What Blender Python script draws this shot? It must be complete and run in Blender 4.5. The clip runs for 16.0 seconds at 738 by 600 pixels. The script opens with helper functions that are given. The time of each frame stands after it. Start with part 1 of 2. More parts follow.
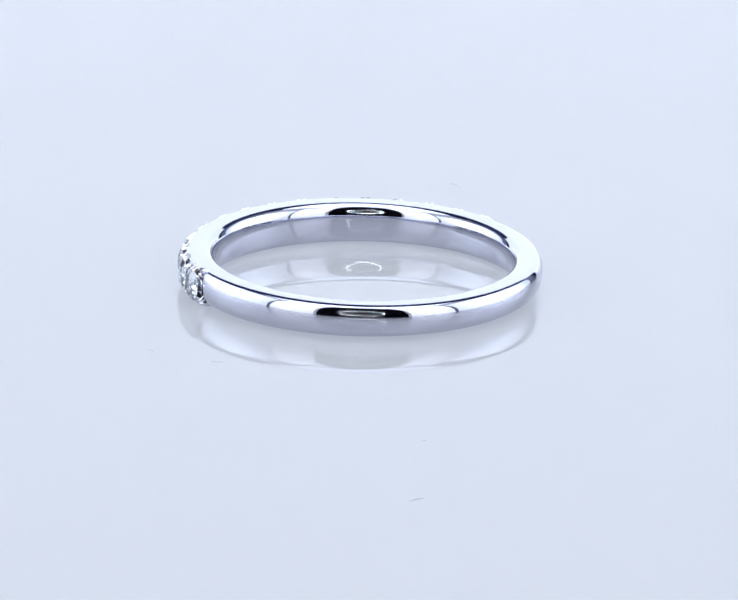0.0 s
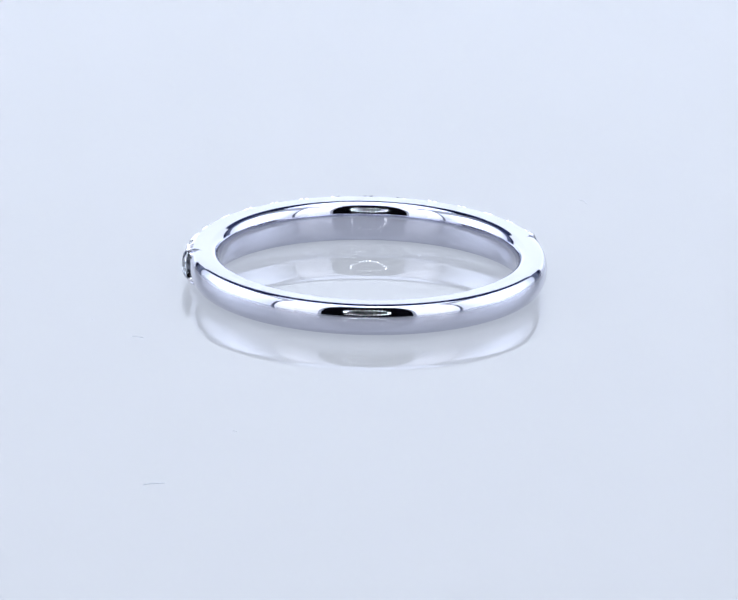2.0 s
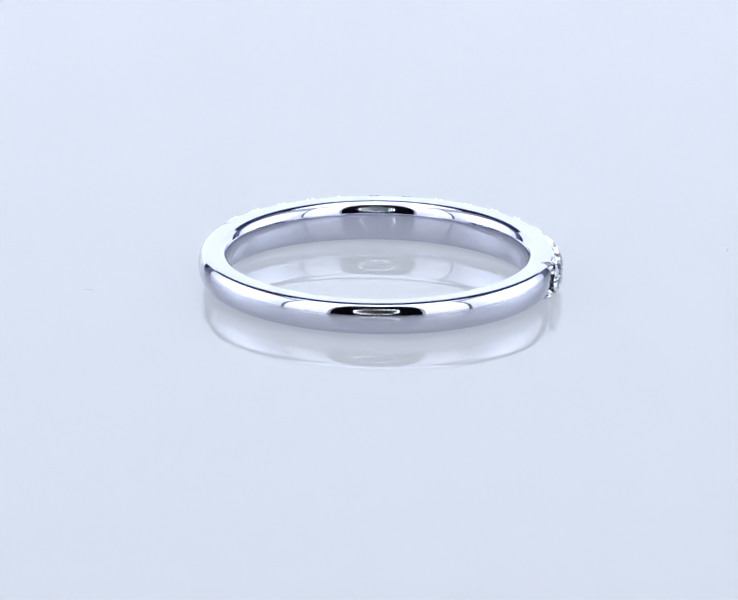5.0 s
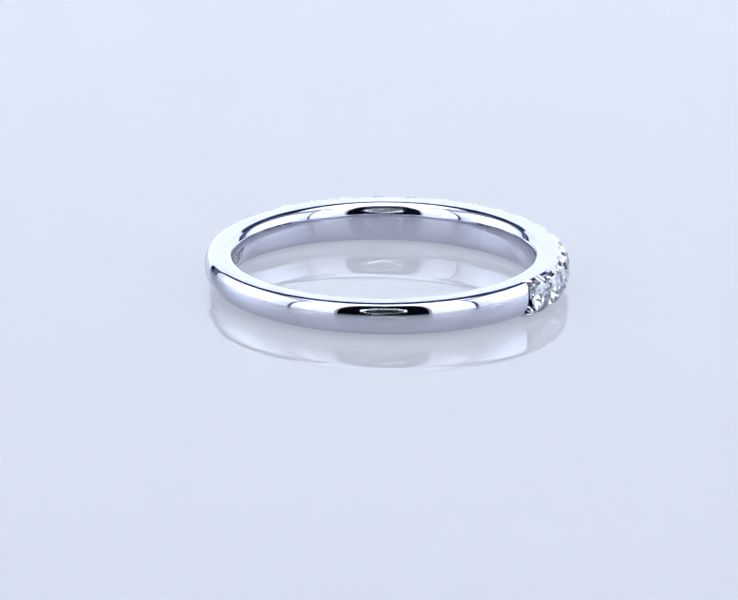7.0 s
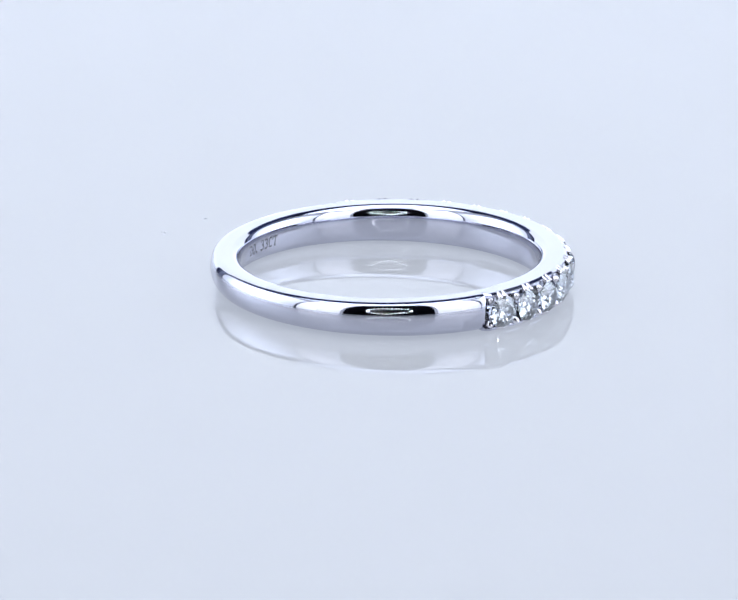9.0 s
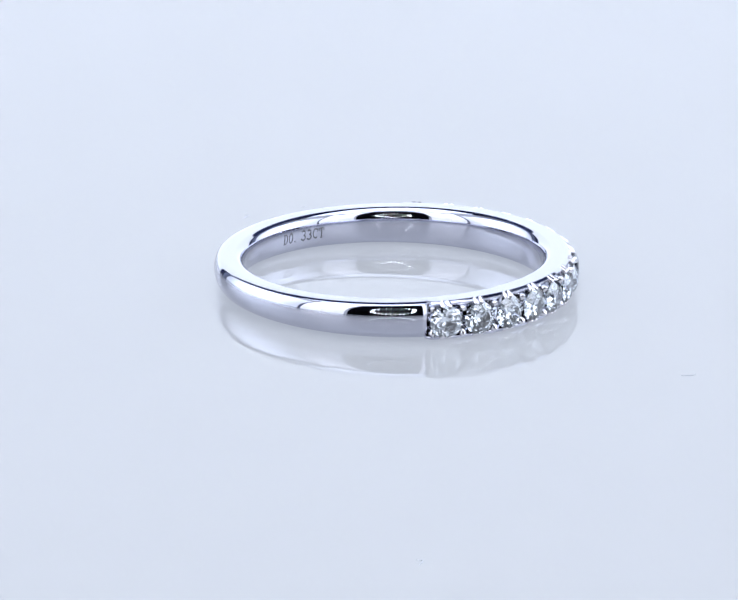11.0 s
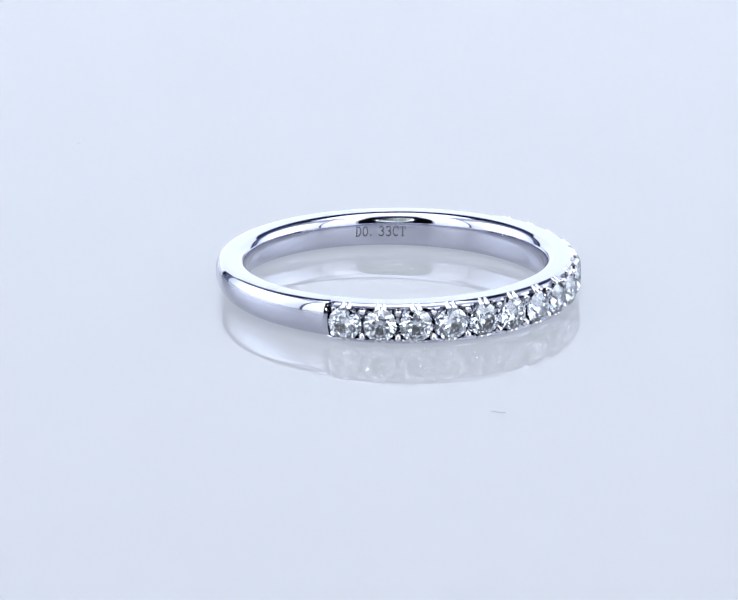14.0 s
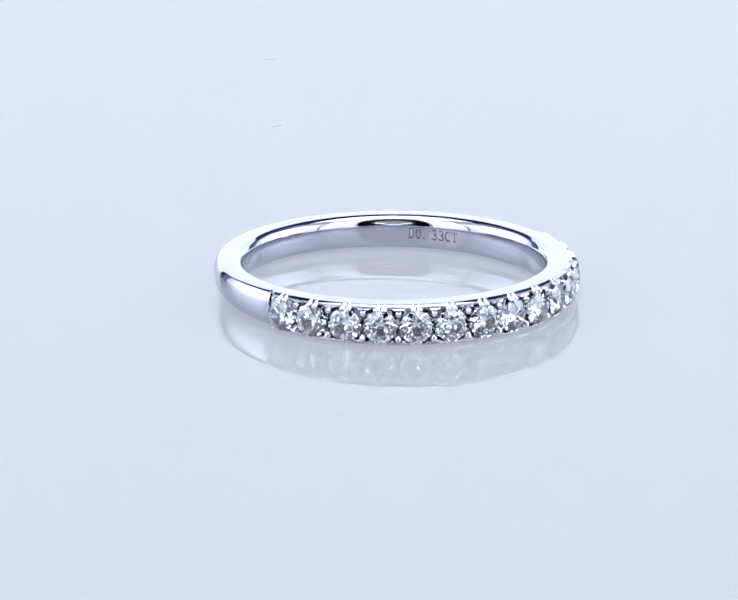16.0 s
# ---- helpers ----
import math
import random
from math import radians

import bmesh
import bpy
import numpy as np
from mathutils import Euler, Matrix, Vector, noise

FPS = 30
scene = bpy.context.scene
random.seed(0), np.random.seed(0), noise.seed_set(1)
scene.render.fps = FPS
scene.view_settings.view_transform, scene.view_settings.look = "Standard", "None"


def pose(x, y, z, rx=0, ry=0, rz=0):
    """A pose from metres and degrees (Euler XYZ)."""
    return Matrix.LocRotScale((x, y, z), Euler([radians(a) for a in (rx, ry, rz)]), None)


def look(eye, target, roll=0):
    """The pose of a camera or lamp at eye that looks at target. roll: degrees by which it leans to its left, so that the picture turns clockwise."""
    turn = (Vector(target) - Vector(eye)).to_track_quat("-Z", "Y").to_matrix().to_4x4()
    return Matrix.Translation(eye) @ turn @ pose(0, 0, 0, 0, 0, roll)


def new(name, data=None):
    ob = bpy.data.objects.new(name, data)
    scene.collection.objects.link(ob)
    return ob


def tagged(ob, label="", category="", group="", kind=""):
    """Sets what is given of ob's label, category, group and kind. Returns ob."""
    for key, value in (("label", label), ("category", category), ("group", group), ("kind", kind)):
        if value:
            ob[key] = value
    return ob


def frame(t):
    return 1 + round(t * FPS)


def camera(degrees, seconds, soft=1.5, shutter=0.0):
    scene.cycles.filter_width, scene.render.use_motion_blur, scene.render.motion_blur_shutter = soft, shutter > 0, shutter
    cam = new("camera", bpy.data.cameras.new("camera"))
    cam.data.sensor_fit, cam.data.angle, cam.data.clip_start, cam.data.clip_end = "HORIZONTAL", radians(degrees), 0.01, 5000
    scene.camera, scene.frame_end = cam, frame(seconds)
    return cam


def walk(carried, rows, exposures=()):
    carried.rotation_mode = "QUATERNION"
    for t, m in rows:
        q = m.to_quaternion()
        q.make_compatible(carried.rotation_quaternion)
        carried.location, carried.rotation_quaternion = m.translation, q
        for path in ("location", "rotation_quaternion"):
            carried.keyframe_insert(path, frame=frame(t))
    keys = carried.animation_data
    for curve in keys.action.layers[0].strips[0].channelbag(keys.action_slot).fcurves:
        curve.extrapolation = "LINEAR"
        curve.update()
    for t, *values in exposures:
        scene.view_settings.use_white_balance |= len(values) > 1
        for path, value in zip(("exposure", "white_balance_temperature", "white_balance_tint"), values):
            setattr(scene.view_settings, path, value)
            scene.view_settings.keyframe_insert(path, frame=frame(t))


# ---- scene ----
MM = 0.001
# ---- camera: it stands still on a tripod, a long lens close to the light box ----
DIST, TILT = 0.27405, radians(17.344)
EYE = Vector((0, -DIST * math.cos(TILT), DIST * math.sin(TILT)))
cam = camera(8.478, 16.0, soft=1.7)
VIEW = look(EYE, (0, 0, 0), 0.979)
walk(cam, [(0, VIEW), (16, VIEW)])

# ---- the turntable's axis and speed, in metres and degrees a second, clockwise from above ----
AXIS = (0.469 * MM, 1.915 * MM)
SPEED = 10.797


def turning(x, y, z=0.0, rz=0.0, step=0.5):
    """Rows for a thing that rides on the turntable; x, y (mm) and rz are its pose at 0 s."""
    rows = []
    for i in range(int(16 / step) + 1):
        t = i * step
        a = -radians(SPEED * t)
        dx, dy = x * MM - AXIS[0], y * MM - AXIS[1]
        rows.append((t, pose(AXIS[0] + dx * math.cos(a) - dy * math.sin(a),
                             AXIS[1] + dx * math.sin(a) + dy * math.cos(a), z * MM, 0, 0, rz - SPEED * t)))
    return rows


# ---- light: lamp strengths of the light box ----
COOL = (0.785, 0.88, 1.065)
SIDE_LIGHT, BACK_LIGHT, FRONT_LIGHT, TOP_LIGHT, LED_LIGHT = 3.1, 0.40, 1.35, 2.4, 34.0
# even glow of the turntable's own material, no lamp under it
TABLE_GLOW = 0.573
world = bpy.data.worlds.new("world")
scene.world = world
world.use_nodes = True
world.node_tree.nodes["Background"].inputs["Color"].default_value = (0.05, 0.055, 0.065, 1)
world.node_tree.nodes["Background"].inputs["Strength"].default_value = 0.3
scene.view_settings.exposure = 0.0
scene.cycles.sample_clamp_indirect = 30.0


# ---- materials ----
def material(name, colour, rough=0.5, metal=0.0, ior=1.5, vary=0.0, scale=100.0, bump=0.0, rough_vary=0.0):
    m = bpy.data.materials.new(name)
    m.use_nodes = True
    nt = m.node_tree
    b = nt.nodes["Principled BSDF"]
    b.inputs["Base Color"].default_value = (*colour, 1)
    b.inputs["Roughness"].default_value = rough
    b.inputs["Metallic"].default_value = metal
    b.inputs["IOR"].default_value = ior
    if vary or bump or rough_vary:
        co = nt.nodes.new("ShaderNodeTexCoord")
        n1 = nt.nodes.new("ShaderNodeTexNoise")
        n1.inputs["Scale"].default_value, n1.inputs["Detail"].default_value = scale, 6
        nt.links.new(co.outputs["Object"], n1.inputs["Vector"])
        n2 = nt.nodes.new("ShaderNodeTexNoise")
        n2.inputs["Scale"].default_value, n2.inputs["Detail"].default_value = scale * 14, 3
        nt.links.new(co.outputs["Object"], n2.inputs["Vector"])
        mix = nt.nodes.new("ShaderNodeMath")
        mix.operation = "MULTIPLY_ADD"
        mix.inputs[1].default_value, mix.inputs[2].default_value = 0.4, 0.0
        nt.links.new(n2.outputs["Fac"], mix.inputs[0])
        add = nt.nodes.new("ShaderNodeMath")
        add.operation = "MULTIPLY_ADD"
        add.inputs[1].default_value = 0.6
        nt.links.new(n1.outputs["Fac"], add.inputs[0])
        nt.links.new(mix.outputs[0], add.inputs[2])
        if vary:
            r = nt.nodes.new("ShaderNodeMapRange")
            r.inputs["From Min"].default_value, r.inputs["From Max"].default_value = 0.3, 0.7
            r.inputs["To Min"].default_value, r.inputs["To Max"].default_value = 1 - vary, 1 + vary
            nt.links.new(add.outputs[0], r.inputs["Value"])
            v = nt.nodes.new("ShaderNodeVectorMath")
            v.operation = "SCALE"
            v.inputs[0].default_value = colour
            nt.links.new(r.outputs[0], v.inputs["Scale"])
            nt.links.new(v.outputs["Vector"], b.inputs["Base Color"])
        if rough_vary:
            r = nt.nodes.new("ShaderNodeMapRange")
            r.inputs["From Min"].default_value, r.inputs["From Max"].default_value = 0.3, 0.7
            r.inputs["To Min"].default_value, r.inputs["To Max"].default_value = max(0, rough - rough_vary), rough + rough_vary
            nt.links.new(add.outputs[0], r.inputs["Value"])
            nt.links.new(r.outputs[0], b.inputs["Roughness"])
        if bump:
            bp = nt.nodes.new("ShaderNodeBump")
            bp.inputs["Strength"].default_value, bp.inputs["Distance"].default_value = bump, 0.00002
            nt.links.new(n2.outputs["Fac"], bp.inputs["Height"])
            nt.links.new(bp.outputs["Normal"], b.inputs["Normal"])
    return m


def glowing(name, colour, strength):
    m = bpy.data.materials.new(name)
    m.use_nodes = True
    b = m.node_tree.nodes["Principled BSDF"]
    b.inputs["Base Color"].default_value = (0.8, 0.8, 0.8, 1)
    b.inputs["Emission Color"].default_value = (*colour, 1)
    b.inputs["Emission Strength"].default_value = strength
    return m


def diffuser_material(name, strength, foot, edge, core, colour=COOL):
    """A glowing panel with its falloff painted into the emission: scaled to `foot` at the bottom and to `edge` at its
    two sides.
    """
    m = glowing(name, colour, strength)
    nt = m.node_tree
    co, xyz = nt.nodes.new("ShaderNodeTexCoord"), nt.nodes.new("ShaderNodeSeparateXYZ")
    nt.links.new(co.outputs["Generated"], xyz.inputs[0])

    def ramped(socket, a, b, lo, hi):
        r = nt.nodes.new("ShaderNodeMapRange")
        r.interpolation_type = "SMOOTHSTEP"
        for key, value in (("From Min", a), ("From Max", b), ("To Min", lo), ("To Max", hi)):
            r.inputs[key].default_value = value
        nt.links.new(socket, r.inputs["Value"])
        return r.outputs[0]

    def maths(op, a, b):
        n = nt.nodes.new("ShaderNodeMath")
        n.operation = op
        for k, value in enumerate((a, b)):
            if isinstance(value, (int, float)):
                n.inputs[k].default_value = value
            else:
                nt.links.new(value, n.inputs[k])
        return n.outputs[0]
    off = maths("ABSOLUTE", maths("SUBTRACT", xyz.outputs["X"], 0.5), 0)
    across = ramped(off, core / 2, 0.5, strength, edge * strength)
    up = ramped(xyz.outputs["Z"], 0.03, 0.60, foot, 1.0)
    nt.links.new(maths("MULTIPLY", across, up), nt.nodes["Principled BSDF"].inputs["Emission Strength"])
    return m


def diamond_material():
    """Clear, strongly refracting stone."""
    m = bpy.data.materials.new("diamond")
    m.use_nodes = True
    nt = m.node_tree
    out = nt.nodes["Material Output"]
    nt.nodes.remove(nt.nodes["Principled BSDF"])
    g = nt.nodes.new("ShaderNodeBsdfGlass")
    g.inputs["Color"].default_value, g.inputs["IOR"].default_value, g.inputs["Roughness"].default_value = (0.97, 0.985, 1, 1), 2.42, 0.0
    nt.links.new(g.outputs[0], out.inputs["Surface"])
    return m


M_GOLD = material("polished_white_gold", (0.58, 0.585, 0.66), 0.0, 1.0, vary=0.012, scale=250)
M_CLAW = material("white_gold_setting", (0.80, 0.78, 0.80), 0.06, 1.0, vary=0.04, scale=900, bump=0.12)
M_ENGRAVED = material("laser_engraving", (0.10, 0.10, 0.115), 0.45, 0.6, vary=0.2, scale=3000)
M_DIAMOND = diamond_material()
# dark base keeps shade under the ring faint; emission makes the disc white
M_ACRYLIC = material("white_gloss_acrylic_glow", (0.115, 0.11, 0.10), 0.5, 0.0, 1.47, vary=0.012, scale=45)
acrylic = M_ACRYLIC.node_tree.nodes["Principled BSDF"]
acrylic.inputs["Subsurface Weight"].default_value = 0.7
acrylic.inputs["Subsurface Radius"].default_value = (1.0, 1.0, 1.0)
acrylic.inputs["Subsurface Scale"].default_value = 0.005
acrylic.inputs["Emission Color"].default_value = (0.738, 0.814, 0.975, 1)  # emission stands in for light from below; bluer than the base
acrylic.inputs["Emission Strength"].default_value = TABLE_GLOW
acrylic.inputs["Specular IOR Level"].default_value = 0.0
tree = M_ACRYLIC.node_tree
polish, coat = tree.nodes.new("ShaderNodeBsdfGlossy"), tree.nodes.new("ShaderNodeMixShader")  # clear polished top
polish.inputs["Roughness"].default_value = 0.0
edge = tree.nodes.new("ShaderNodeFresnel")
edge.inputs["IOR"].default_value = 1.49
tree.links.new(edge.outputs[0], coat.inputs[0])
tree.links.new(acrylic.outputs[0], coat.inputs[1])
tree.links.new(polish.outputs[0], coat.inputs[2])
tree.links.new(coat.outputs[0], tree.nodes["Material Output"].inputs["Surface"])
M_BOX = material("white_box_lining", (0.78, 0.78, 0.78), 0.6, vary=0.03, scale=9)
M_DARK_ROOF = material("dark_roof_lining", (0.028, 0.033, 0.075), 0.9, 0.0, 1.1, vary=0.15, scale=9)
M_BLACK = material("matt_black_board", (0.003, 0.003, 0.004), 0.9, 0.0, 1.04, vary=0.2, scale=12)
M_GREY = material("grey_trim", (0.45, 0.45, 0.47), 0.5, vary=0.05, scale=30)
M_POST = material("dark_aluminium_post", (0.15, 0.17, 0.24), 0.45, 0.3, vary=0.1, scale=30)
M_DUST = material("grey_dust_fibre", (0.56, 0.60, 0.67), 0.9, vary=0.3, scale=2000)
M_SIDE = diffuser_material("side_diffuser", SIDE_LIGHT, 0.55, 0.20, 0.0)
# foot set above 1 by hand, so the table looks lighter towards the back
M_BACK = diffuser_material("back_diffuser", BACK_LIGHT, 1.5, 0.8, 0.8)
M_FRONT = diffuser_material("front_diffuser", FRONT_LIGHT, 0.4, 1.0, 0.6, (0.90, 0.93, 1.0))
M_TOP = glowing("top_diffuser", COOL, TOP_LIGHT)
M_LED = glowing("led_bulb", (0.9, 0.95, 1.0), LED_LIGHT)


# ---- mesh helpers ----
def part(name, bm, mat, parent=None, label="", smooth=None):
    me = bpy.data.meshes.new(name)
    bm.normal_update()
    bm.to_mesh(me)
    bm.free()
    me.materials.append(mat)
    if smooth is not None:
        me.shade_smooth()
        me.set_sharp_from_angle(angle=radians(smooth))
    ob = new(name, me)
    ob.parent = parent
    if label:
        tagged(ob, label)
    return ob


def share(name, mesh, parent, m):
    ob = new(name, mesh)
    ob.parent = parent
    ob.matrix_basis = m
    return ob


def box(bm, x0, x1, y0, y1, z0, z1, bevel=0.0):
    made = bmesh.ops.create_cube(bm, size=1, matrix=Matrix.Translation(((x0 + x1) / 2, (y0 + y1) / 2, (z0 + z1) / 2))
                                 @ Matrix.Diagonal((x1 - x0, y1 - y0, z1 - z0, 1)))
    if bevel:
        edges = {e for v in made["verts"] for e in v.link_edges}
        bmesh.ops.bevel(bm, geom=list(edges), offset=bevel, segments=2, affect="EDGES")
    return bm


def boxed(name, x0, x1, y0, y1, z0, z1, mat, parent=None, bevel=0.0, label=""):
    return part(name, box(bmesh.new(), x0, x1, y0, y1, z0, z1, bevel), mat, parent, label)


def lathe(rings, segments):
    """Closed solid from (radius, z) pairs, turned about z."""
    bm = bmesh.new()
    grid = [[bm.verts.new((r * math.cos(2 * math.pi * i / segments), r * math.sin(2 * math.pi * i / segments), z))
             for i in range(segments)] for r, z in rings]
    for a, b in zip(grid, grid[1:]):
        for i in range(segments):
            j = (i + 1) % segments
            bm.faces.new((a[i], a[j], b[j], b[i]))
    bm.faces.new(list(reversed(grid[0])))
    bm.faces.new(grid[-1])
    return bm


# ---- the light box round the turntable ----
XW, YF, YB, ZT, ZF = 0.32, -0.305, 0.30, 0.55, -0.022


def arch(half, top, depth, n=40):
    """An upright board with a round top, standing at y = 0 to depth."""
    bm = bmesh.new()
    pts = []
    for i in range(n + 1):
        c, q = math.cos(math.pi * i / n), max(0.0, math.sin(math.pi * i / n))
        pts.append((math.copysign(half * abs(c) ** 0.65, c), top * q ** 0.65))
    a = [bm.verts.new((x, 0, z)) for x, z in pts]
    b = [bm.verts.new((x, depth, z)) for x, z in pts]
    bm.faces.new(a)
    bm.faces.new(list(reversed(b)))
    for i in range(n + 1):
        j = (i + 1) % (n + 1)
        bm.faces.new((a[i], b[i], b[j], a[j]))
    bmesh.ops.recalc_face_normals(bm, faces=bm.faces)
    return bm


def light_box():
    def st(ob, label, cat):
        return tagged(ob, label, cat, kind="structure")
    w = 0.012
    st(boxed("floor", -XW - w, XW + w, YF - w, YB + w, ZF - w, ZF, M_BOX), "matt white floor lining of the light box", "floor")
    st(boxed("ceiling", -XW - w, XW + w, YF - w, YB + w, ZT, ZT + w, M_DARK_ROOF), "dark unlit roof lining of the light box", "ceiling")
    st(boxed("wall_north", -XW, XW, YB, YB + w, ZF, ZT, M_DARK_ROOF), "dark rear wall of the light box", "wall")
    st(boxed("wall_east", XW, XW + w, YF, YB, ZF, ZT, M_GREY), "grey side wall of the light box", "wall")
    st(boxed("wall_west", -XW - w, -XW, YF, YB, ZF, ZT, M_GREY), "grey side wall of the light box", "wall")
    st(boxed("wall_south", -XW, XW, YF - w, YF, ZF, ZT, M_GREY), "grey front wall of the light box", "wall")
    front = tagged(new("front_cover"), "matt black front cover board behind the camera", "cover board")
    front.location = (0, YF + 0.012, ZF)
    part("board", arch(0.158, 0.485, 0.004), M_BLACK, front, "matt black board with round top")
    rim = part("board_rim", arch(0.174, 0.500, 0.003), M_GREY, front, "grey rim behind the black board")
    rim.location.y = -0.004


def panel(name, label, m, wide, high, mat, stiles=True):
    """A glowing diffuser in a thin grey frame; stands at the pose m, faces its +y."""
    p = tagged(new(name), label, "light panel", group="light box panels")
    p.matrix_basis = m
    f = 0.005
    e = f if stiles else 0.0
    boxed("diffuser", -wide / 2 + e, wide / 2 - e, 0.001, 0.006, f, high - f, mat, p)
    boxed("frame_rail", -wide / 2, wide / 2, 0.0005, 0.008, 0, f, M_GREY, p, 0.0008)
    boxed("frame_rail", -wide / 2, wide / 2, 0.0005, 0.008, high - f, high, M_GREY, p, 0.0008)
    if not stiles:
        return p
    boxed("frame_stile", -wide / 2, -wide / 2 + f, 0.0005, 0.008, f, high - f, M_GREY, p, 0.0008)
    boxed("frame_stile", wide / 2 - f, wide / 2, 0.0005, 0.008, f, high - f, M_GREY, p, 0.0008)
    return p


def panels():
    for s in (1, -1):
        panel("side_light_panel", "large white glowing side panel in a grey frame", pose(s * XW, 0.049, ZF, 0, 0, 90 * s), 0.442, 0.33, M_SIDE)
        panel("front_light_panel", "narrow white glowing panel in a grey frame", pose(s * XW, -0.2443, ZF, 0, 0, 90 * s), 0.1205, 0.50, M_FRONT, False)
        panel("front_fill_panel", "white glowing panel beside the black front cover", pose(s * 0.2085, YF, ZF), 0.220, 0.50, M_FRONT, False)
        for x, y, a in ((XW - 0.006, -0.178, 0.0035), (XW - 0.03, YB - 0.014, 0.028)):
            post = tagged(new("corner_post"), "dark aluminium post of the light box", "post", group="light box posts")
            post.location = (s * x, y, ZF)
            boxed("profile", -0.006 if a < 0.02 else -a, 0.006 if a < 0.02 else a, -min(a, 0.012), min(a, 0.012), 0, ZT - ZF, M_POST, post, 0.0015)
    panel("back_light_panel", "wide white glowing rear panel of the light box", pose(0, YB, ZF, 0, 0, 180), 0.46, 0.215, M_BACK)
    panel("top_light_panel", "white glowing panel under the dark roof", pose(0, 0.16, ZT, -90, 0, 180), 0.60, 0.44, M_TOP)


def ring_light():
    """Thirty bulbs on a round black board about the lens."""
    rl = tagged(new("ring_light"), "round black lamp with thirty small white bulbs", "lamp")
    rl.matrix_basis = look(EYE, (0, 0, 0)) @ pose(0, 0.016, 0.002)
    rad = DIST * math.tan(radians(13.0))
    bm = bmesh.new()
    seg, prof = 72, [(rad - 0.009, 0.0), (rad + 0.009, 0.0), (rad + 0.010, -0.002), (rad + 0.010, -0.009), (rad - 0.010, -0.009), (rad - 0.010, -0.002)]
    grid = [[bm.verts.new((r * math.cos(2 * math.pi * i / seg), r * math.sin(2 * math.pi * i / seg), z)) for r, z in prof] for i in range(seg)]
    for i in range(seg):
        for j in range(len(prof)):
            a, b = grid[i], grid[(i + 1) % seg]
            k = (j + 1) % len(prof)
            bm.faces.new((a[j], b[j], b[k], a[k]))
    bmesh.ops.recalc_face_normals(bm, faces=bm.faces)
    part("housing", bm, M_BLACK, rl)
    bm = bmesh.new()
    bmesh.ops.create_uvsphere(bm, u_segments=12, v_segments=8, radius=0.0023)
    first = part("bulb", bm, M_LED, rl, "small white glowing bulb", 60)
    for i in range(30):
        a = 2 * math.pi * i / 30
        m = pose(rad * math.cos(a), rad * math.sin(a), -0.0100)
        if i == 0:
            first.matrix_basis = m
        else:
            share("bulb", first.data, rl, m)
    for s in (-1, 1):
        boxed("bracket", s * rad - 0.004, s * rad + 0.004, -0.004, 0.004, 0.0, 0.030, M_BLACK, rl, 0.001)
    return rl


def turntable():
    t = tagged(new("turntable"), "round white glossy acrylic turntable, its light from below put in as glow", "turntable")
    t.location = (*AXIS, 0)
    part("disc", lathe([(0.1385, -0.005), (0.14, -0.004), (0.14, -0.001), (0.1385, 0.0)], 160), M_ACRYLIC, t, "white gloss acrylic disc with glow in its material", 30)
    part("base", lathe([(0.09, ZF), (0.09, -0.009), (0.04, -0.008), (0.04, -0.005)], 64), M_BOX, t, "white round base", 30)
    return t


# ---- the ring, in millimetres and degrees about its own middle ----
GEM_FIRST, PITCH, GEMS = 45.45, 11.1, 15
GEM_MID = GEM_FIRST + PITCH * (GEMS - 1) / 2
GEM_A, GEM_B = 39.5, 206.7
R_MAX = 9.93


def height(deg):
    return 2.11 + 0.24 * math.cos(radians(deg - GEM_MID))


# how far each face leans back from upright (deg) at each depth (mm) below the top edge
INNER_LEAN = [(0.0, 82), (0.03, 64), (0.18, 38), (0.45, 13), (0.60, 8.7), (0.78, 2.0), (1.0, -4.0), (1.37, -8), (1.75, -18), (2.0, -42), (2.1, -78)]  # ring 2.1 mm high
OUTER_LEAN = [(0.0, 87), (0.025, 80), (0.06, 64), (0.10, 40), (0.25, 27), (0.545, 8.7), (0.75, 0), (1.2, -20), (1.55, -45), (1.78, -82)]  # ring 1.78 mm high


def leaning(lean, start, sign, count=90):
    """(radius, depth) down a face that follows the leans, closest together at its two rounded edges."""
    deep = lean[-1][0]
    fine = np.linspace(0, deep, 2001)
    tilt = np.interp(fine, [k[0] for k in lean], [k[1] for k in lean])
    for span in (61, 61):  # 0.06 mm of rounding
        tilt = np.where((fine > 0.07) & (fine < deep - 0.05), np.convolve(tilt, np.ones(span) / span, "same"), tilt)
    run = np.concatenate([[0], np.cumsum(np.tan(np.radians(0.5 * (tilt[1:] + tilt[:-1]))) * deep / 2000)])
    path = np.concatenate([[0], np.cumsum(np.abs(np.diff(tilt)) / 170 + np.hypot(np.diff(run), deep / 2000) / 3)])
    at = np.interp(np.linspace(0, path[-1], count), path, fine)
    return [(start + sign * float(np.interp(d, fine, run)), float(d)) for d in at]


R_EDGE = 8.76
INNER = leaning(INNER_LEAN, R_EDGE, -1)
OUTER = leaning(OUTER_LEAN, 0.0, 1)
OUTER_MOST = max(r for r, d in OUTER)


def inner_r(z, h):
    return float(np.interp((h - z) * 2.1 / h, [d for r, d in INNER], [r for r, d in INNER]))


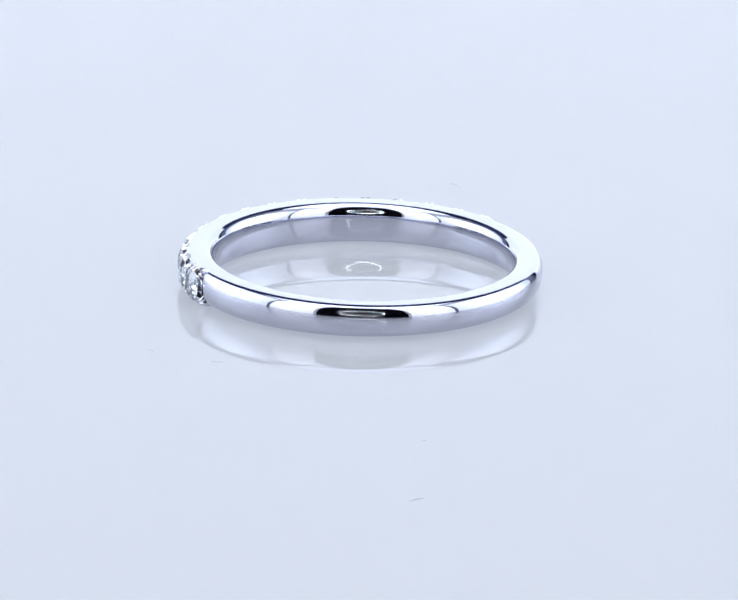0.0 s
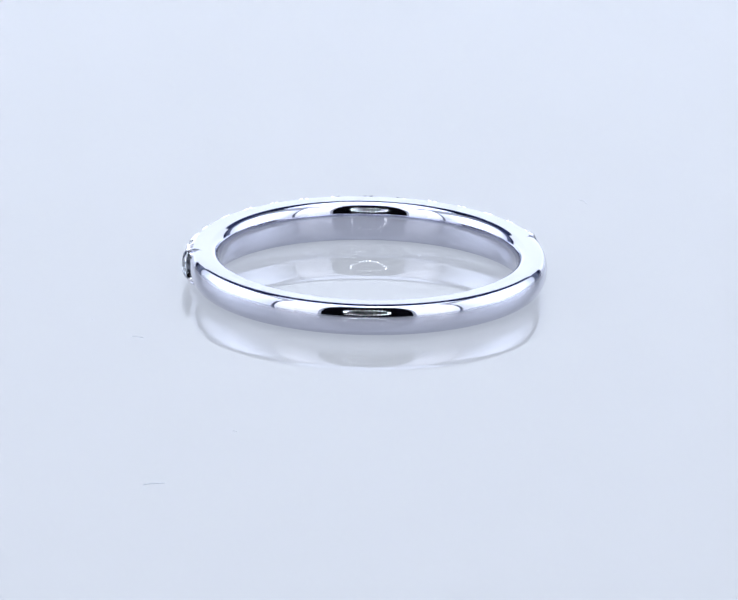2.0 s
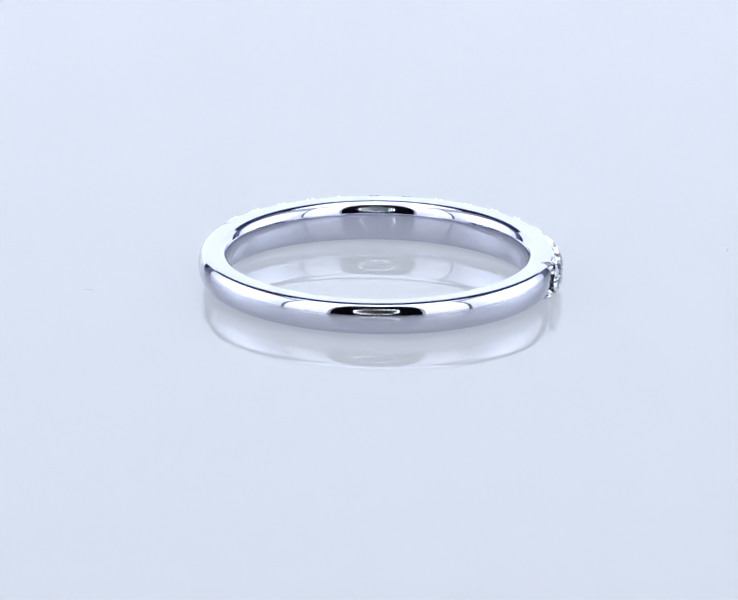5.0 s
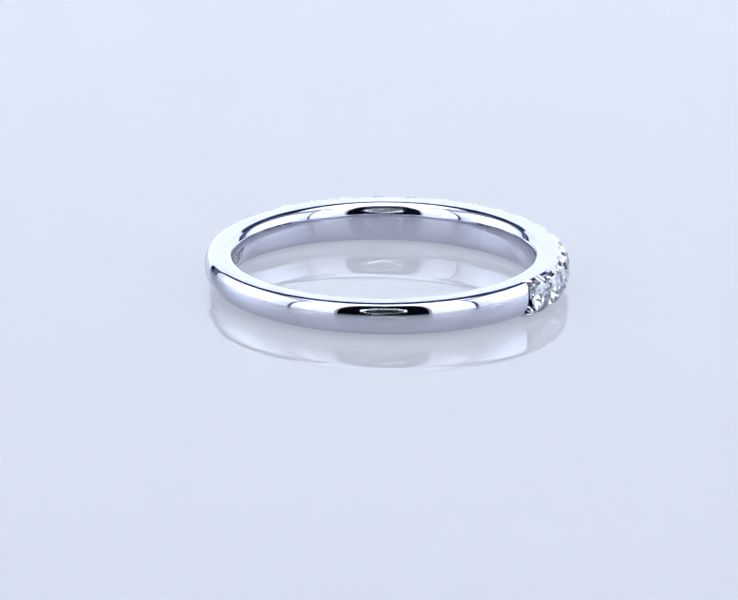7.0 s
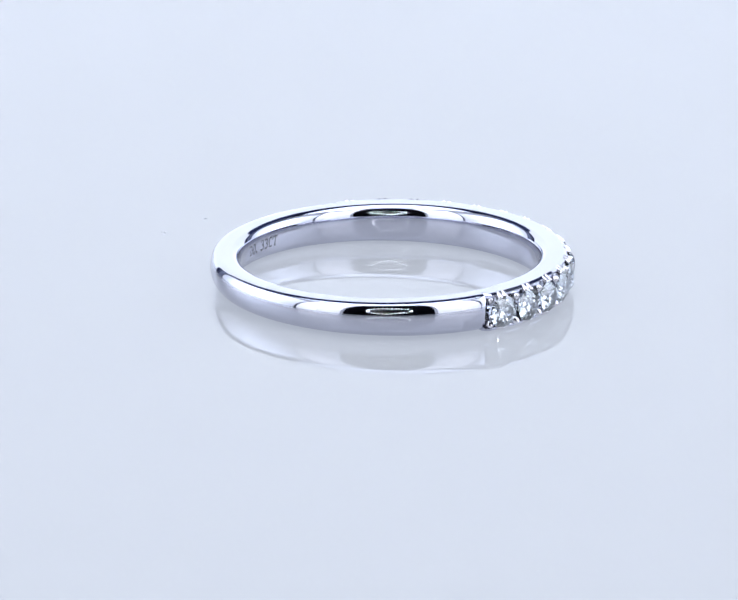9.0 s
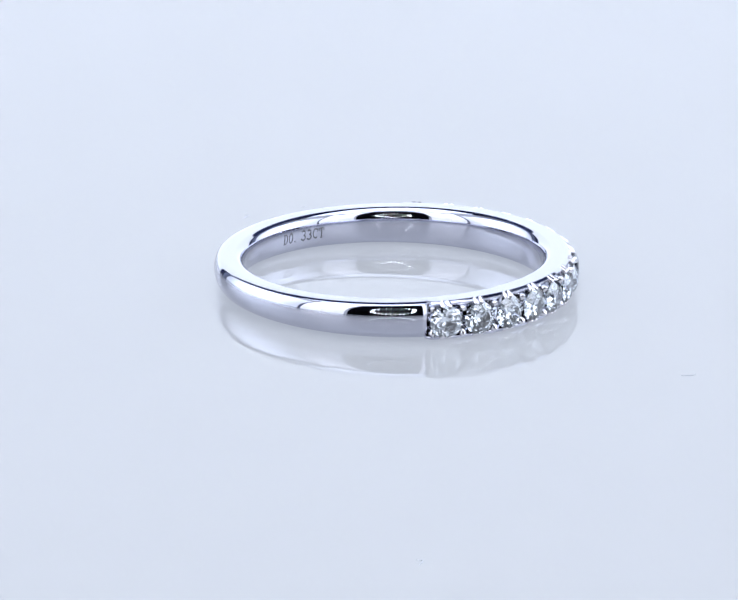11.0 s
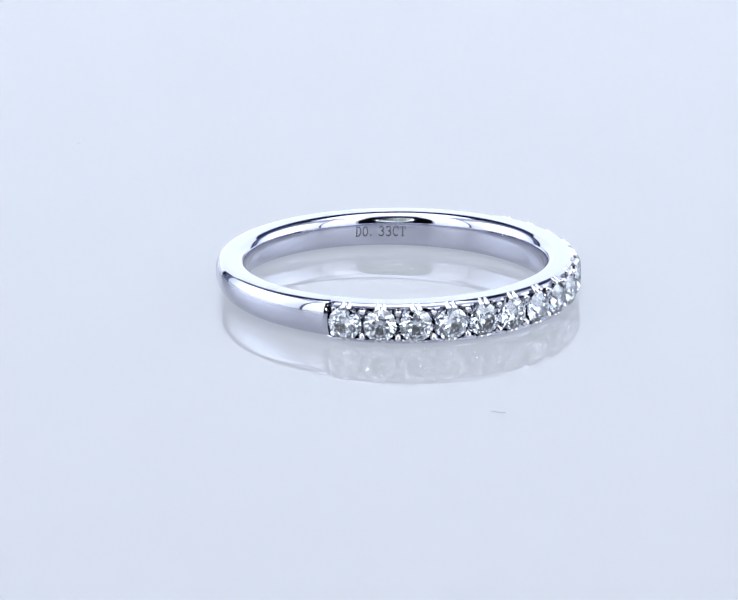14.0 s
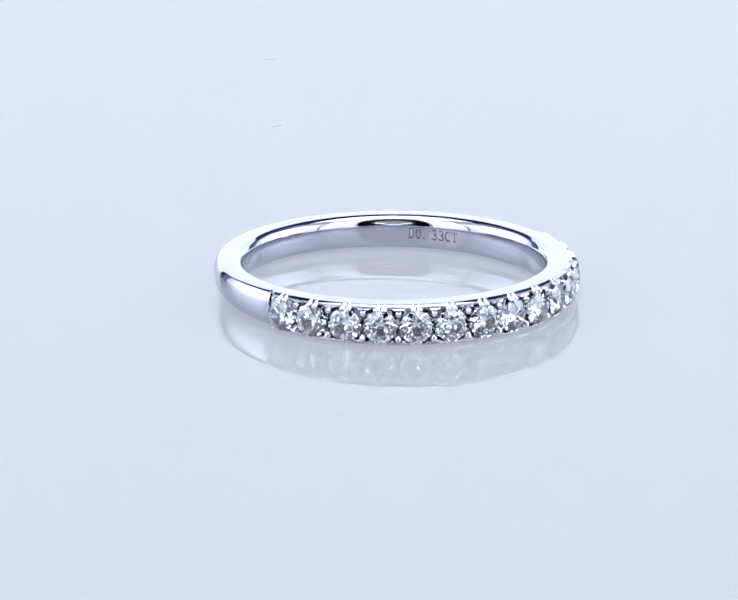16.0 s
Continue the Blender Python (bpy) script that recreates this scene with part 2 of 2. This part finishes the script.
def inner_side(h, deg=0.0):
    """From the top inner edge down to the bottom one, with the faint ripple of hand polishing."""
    out = []
    for r, d in INNER:
        ripple = 0.0028 * noise.noise((deg * 0.22, d * 1.3, 3.0)) * min(1.0, d / 0.3, (2.1 - d) / 0.3)
        out.append((r + ripple, h - d * h / 2.1))
    return [(R_EDGE + 0.02, h)] + out


def shank_profile(deg):
    """Domed outside with tight upper shoulders."""
    h = height(deg)
    near = min(1.0, min(deg - GEM_B, GEM_A + 360 - deg) / 1.6)  # rolls in beside the stones
    most = R_MAX - 0.07 * (1 - near) ** 2
    outer = [(most - OUTER_MOST + r, h - d * h / 1.78) for r, d in reversed(OUTER)]
    return outer + inner_side(h, deg)


def setting_profile(deg):
    h = height(deg)
    u = abs((deg - GEM_FIRST + PITCH / 2) % PITCH - PITCH / 2) / (PITCH / 2)
    cut = 0.5 + 0.5 * math.cos(math.pi * min(1.0, u / 0.85))
    top, low = 9.66, 9.88 - 0.34 * cut
    near = min(1.0, min(deg - GEM_A, GEM_B - deg) / 1.6)
    top, low = 9.36 + (top - 9.36) * near, 9.72 + (low - 9.72) * near
    w = (h - 1.80) / 2 + 0.04
    fl = 9.10
    lip = [(fl, h / 2), (fl, h - w - 0.07), (fl + 0.04, h - w - 0.03), (low - 0.06, h - w - 0.03), (low - 0.015, h - w - 0.02), (low, h - w + 0.02),
           (top + 0.15, h - 0.215), (top + 0.158, h - 0.115), (top + 0.155, h - 0.100), (top + 0.14, h - 0.090),
           (top + 0.03, h - 0.023), (top + 0.015, h - 0.015), (top - 0.01, h - 0.005), (top - 0.04, h), (top - 0.06, h)]
    return [(r, h - z) for r, z in reversed(lip[1:])] + lip + inner_side(h, deg)


def sweep(profile, a, b, n):
    bm = bmesh.new()
    rows = []
    for i in range(n + 1):
        deg = a + (b - a) * i / n
        c, s = math.cos(radians(deg)), math.sin(radians(deg))
        rows.append([bm.verts.new((r * c * MM, r * s * MM, z * MM)) for r, z in profile(deg)])
    k = len(rows[0])
    for p, q in zip(rows, rows[1:]):
        for j in range(k):
            bm.faces.new((p[j], q[j], q[(j + 1) % k], p[(j + 1) % k]))
    for row in (rows[0], rows[-1]):
        bm.faces.new([v for v in row])
    bmesh.ops.recalc_face_normals(bm, faces=bm.faces)
    return bm


def brilliant(radius):
    """Round brilliant cut, table towards +z, girdle at z = 0."""
    bm = bmesh.new()

    def ring(r, z, n, off):
        for i in range(n):
            a = radians(off + 360 * i / n)
            bm.verts.new((r * radius * math.cos(a), r * radius * math.sin(a), z * radius))
    ring(0.56, 0.32, 8, 0)
    ring(0.80, 0.198, 8, 22.5)
    ring(1.0, 0.022, 16, 0)
    ring(1.0, -0.022, 16, 0)
    ring(0.30, -0.627, 8, 22.5)
    bm.verts.new((0, 0, -0.86 * radius))
    bmesh.ops.convex_hull(bm, input=list(bm.verts))
    bmesh.ops.dissolve_limit(bm, angle_limit=radians(0.6), verts=list(bm.verts), edges=list(bm.edges))
    bmesh.ops.recalc_face_normals(bm, faces=bm.faces)
    return bm


def claw_mesh(r0, r1, length):
    """A tapered post with a rounded, pointed head, along +x."""
    prof = [(r0, 0.0), (r0, 0.55 * length), (r0 * 0.96, 0.72 * length), (0.5 * (r0 + r1), 0.88 * length), (r1, 0.96 * length), (r1 * 0.4, length)]
    bm = lathe([(r * MM, z * MM) for r, z in prof], 12)
    bm.transform(Matrix.Rotation(radians(90), 4, "Y"))
    return bm


def at_ring(deg, r, z):
    """A pose in the ring, x pointing outwards."""
    return pose(r * math.cos(radians(deg)) * MM, r * math.sin(radians(deg)) * MM, z * MM, 0, 0, deg)


def ring_thing():
    ring = tagged(new("diamond_ring"), "polished white gold ring half set with round diamonds", "ring")
    part("shank", sweep(shank_profile, GEM_B, GEM_A + 360, 280), M_GOLD, ring, "plain polished white gold shank with domed outside", 35)
    part("setting", sweep(setting_profile, GEM_A, GEM_B, 300), M_GOLD, ring, "white gold setting with scalloped edges", 35)
    stone = None
    for i in range(GEMS):
        deg = GEM_FIRST + PITCH * i
        m = at_ring(deg, 10.0, height(deg) / 2) @ pose(0, 0, 0, 0, 90, 0) @ pose(0, 0, 0, random.uniform(-2, 2), random.uniform(-2, 2), random.uniform(0, 45))
        if stone is None:
            stone = part("diamond", brilliant(0.91 * MM), M_DIAMOND, ring, "clear round brilliant-cut diamond")
            stone.matrix_basis = m
        else:
            tagged(share("diamond", stone.data, ring, m), "clear round brilliant-cut diamond")
    claw = post = None
    for i in range(GEMS + 1):
        deg = GEM_FIRST + PITCH * (i - 0.5)
        if i in (0, GEMS):
            deg += 1.5 if i == 0 else -1.5
        for s in (-1, 1):
            m = at_ring(deg, 9.18 if i in (0, GEMS) else 9.42, height(deg) / 2 + s * 0.46) @ pose(0, 0, 0, 0, -s * 24, 0)
            if claw is None:
                claw = part("claw", claw_mesh(0.22, 0.06, 0.80), M_CLAW, ring, "pointed white gold claw", 50)
                claw.matrix_basis = m
            else:
                share("claw", claw.data, ring, m)
    for i in range(GEMS):
        for s in (-1, 1):
            for d in (-0.99, 0.99):
                deg = GEM_FIRST + PITCH * i + d
                m = at_ring(deg, 9.64, height(deg) / 2 + s * (height(deg) / 2 - 0.12)) @ pose(0, 0, 0, 0, s * 30, 0)
                if post is None:
                    post = part("gallery_post", claw_mesh(0.165, 0.12, 0.46), M_CLAW, ring, "small polished white gold post at the stone's edge", 50)
                    post.matrix_basis = m
                else:
                    share("gallery_post", post.data, ring, m)
    engraving(ring)
    return ring


def arc(cx, cy, rx, ry, a, b, n=14):
    return [(cx + rx * math.cos(radians(a + (b - a) * i / n)), cy + ry * math.sin(radians(a + (b - a) * i / n))) for i in range(n + 1)]


# serif letters as pen strokes in a box 1 wide and 1 high: (pen width, points)
LETTERS = {
    "D": [(0.15, [(0.20, 0), (0.20, 0.5), (0.20, 1)]), (0.07, [(0.03, 0.03), (0.40, 0.03)]), (0.07, [(0.03, 0.97), (0.40, 0.97)]), (0.12, arc(0.38, 0.5, 0.42, 0.46, -90, 90))],
    "0": [(0.12, arc(0.45, 0.5, 0.33, 0.46, 0, 360, 22))],
    ".": [(0.16, [(0.16, 0.08), (0.32, 0.08)])],
    "3": [(0.12, arc(0.40, 0.74, 0.30, 0.22, 160, -90)), (0.13, arc(0.40, 0.27, 0.36, 0.25, 90, -160))],
    "C": [(0.13, arc(0.50, 0.5, 0.42, 0.46, 52, 308, 18)), (0.08, [(0.80, 0.66), (0.80, 0.98)])],
    "T": [(0.08, [(0.04, 0.96), (0.45, 0.96), (0.86, 0.96)]), (0.15, [(0.45, 0), (0.45, 0.5), (0.45, 0.96)]), (0.07, [(0.24, 0.03), (0.66, 0.03)]),
          (0.08, [(0.06, 0.72), (0.06, 0.98)]), (0.08, [(0.84, 0.72), (0.84, 0.98)])],
}


def engraving(ring):
    """Carat mark on the inside of the shank, read from the middle of the ring."""
    bm = bmesh.new()
    step = 20.2 / 7.6
    x = 0.0
    for letter in "D0. 33CT":
        for pen, pts in LETTERS.get(letter, ()):
            last = None
            for i, p in enumerate(pts):
                a, b = pts[max(0, i - 1)], pts[min(len(pts) - 1, i + 1)]
                d = Vector((b[0] - a[0], b[1] - a[1])).normalized()
                pair = []
                for side in (-0.5, 0.5):
                    u, v = p[0] - d.y * pen * side, p[1] + d.x * pen * side
                    deg, z = 256.9 - step * (x + u), 0.66 + 0.60 * v
                    r = inner_r(z, height(deg)) - 0.008
                    pair.append(bm.verts.new(Vector((r * math.cos(radians(deg)), r * math.sin(radians(deg)), z)) * MM))
                if last:
                    bm.faces.new((last[0], last[1], pair[1], pair[0]))
                last = pair
        x += 0.7 if letter in ". " else 1.04
    part("engraving", bm, M_ENGRAVED, ring, "dark engraved carat mark")


# ---- dust on the turntable ----
def fibre(points, thick):
    """A thin lying hair through (x, y) in mm."""
    bm = bmesh.new()
    last = None
    n = 6
    for i, (x, y) in enumerate(points):
        a, b = points[max(0, i - 1)], points[min(len(points) - 1, i + 1)]
        d = Vector((b[0] - a[0], b[1] - a[1], 0)).normalized()
        side = Vector((-d.y, d.x, 0))
        w = thick * (0.45 if i in (0, len(points) - 1) else 1.0)
        row = [bm.verts.new((Vector((x, y, thick)) + side * w * math.cos(2 * math.pi * k / n) + Vector((0, 0, w * math.sin(2 * math.pi * k / n)))) * MM) for k in range(n)]
        if last:
            for k in range(n):
                bm.faces.new((last[k], last[(k + 1) % n], row[(k + 1) % n], row[k]))
        else:
            bm.faces.new(list(reversed(row)))
        last = row
    bm.faces.new(last)
    bmesh.ops.recalc_face_normals(bm, faces=bm.faces)
    return bm


def wavy(length, bend, n=9):
    return [(length * (i / (n - 1) - 0.5), bend * math.sin(1.5 * math.pi * i / (n - 1))) for i in range(n)]


DUST = [  # x, y (mm, at 0 s), turn (deg), length, bend, thickness
    (2.42, -32.64, 48, 1.15, 0.10, 0.022),
    (5.03, 23.20, -28, 0.85, 0.14, 0.018),
    (1.17, -48.85, 12, 0.9, 0.12, 0.024),
    (2.88, -23.63, 0, 0.28, 0.02, 0.016),
    (-8.06, -11.54, 38, 0.75, 0.20, 0.016),
    (-11.54, -9.70, -30, 0.35, 0.05, 0.016),
    (37.40, 24.62, 60, 0.75, 0.25, 0.022),
]


def dust():
    made = []
    for x, y, rz, length, bend, thick in DUST:
        ob = part("dust_fibre", fibre(wavy(length, bend), thick), M_DUST, None, "", 60)
        tagged(ob, "fine grey dust fibre lying on the white turntable", "dust", group="dust on the turntable")
        made.append((ob, turning(x, y, 0, rz)))
    return made


light_box()
panels()
LAMP = ring_light()
TABLE = turntable()
RING = ring_thing()
SPECKS = dust()


def motions():
    walk(TABLE, turning(AXIS[0] / MM, AXIS[1] / MM))
    walk(RING, turning(-0.3285, 2.4336, 0.015))
    for ob, rows in SPECKS:
        walk(ob, rows)


motions()
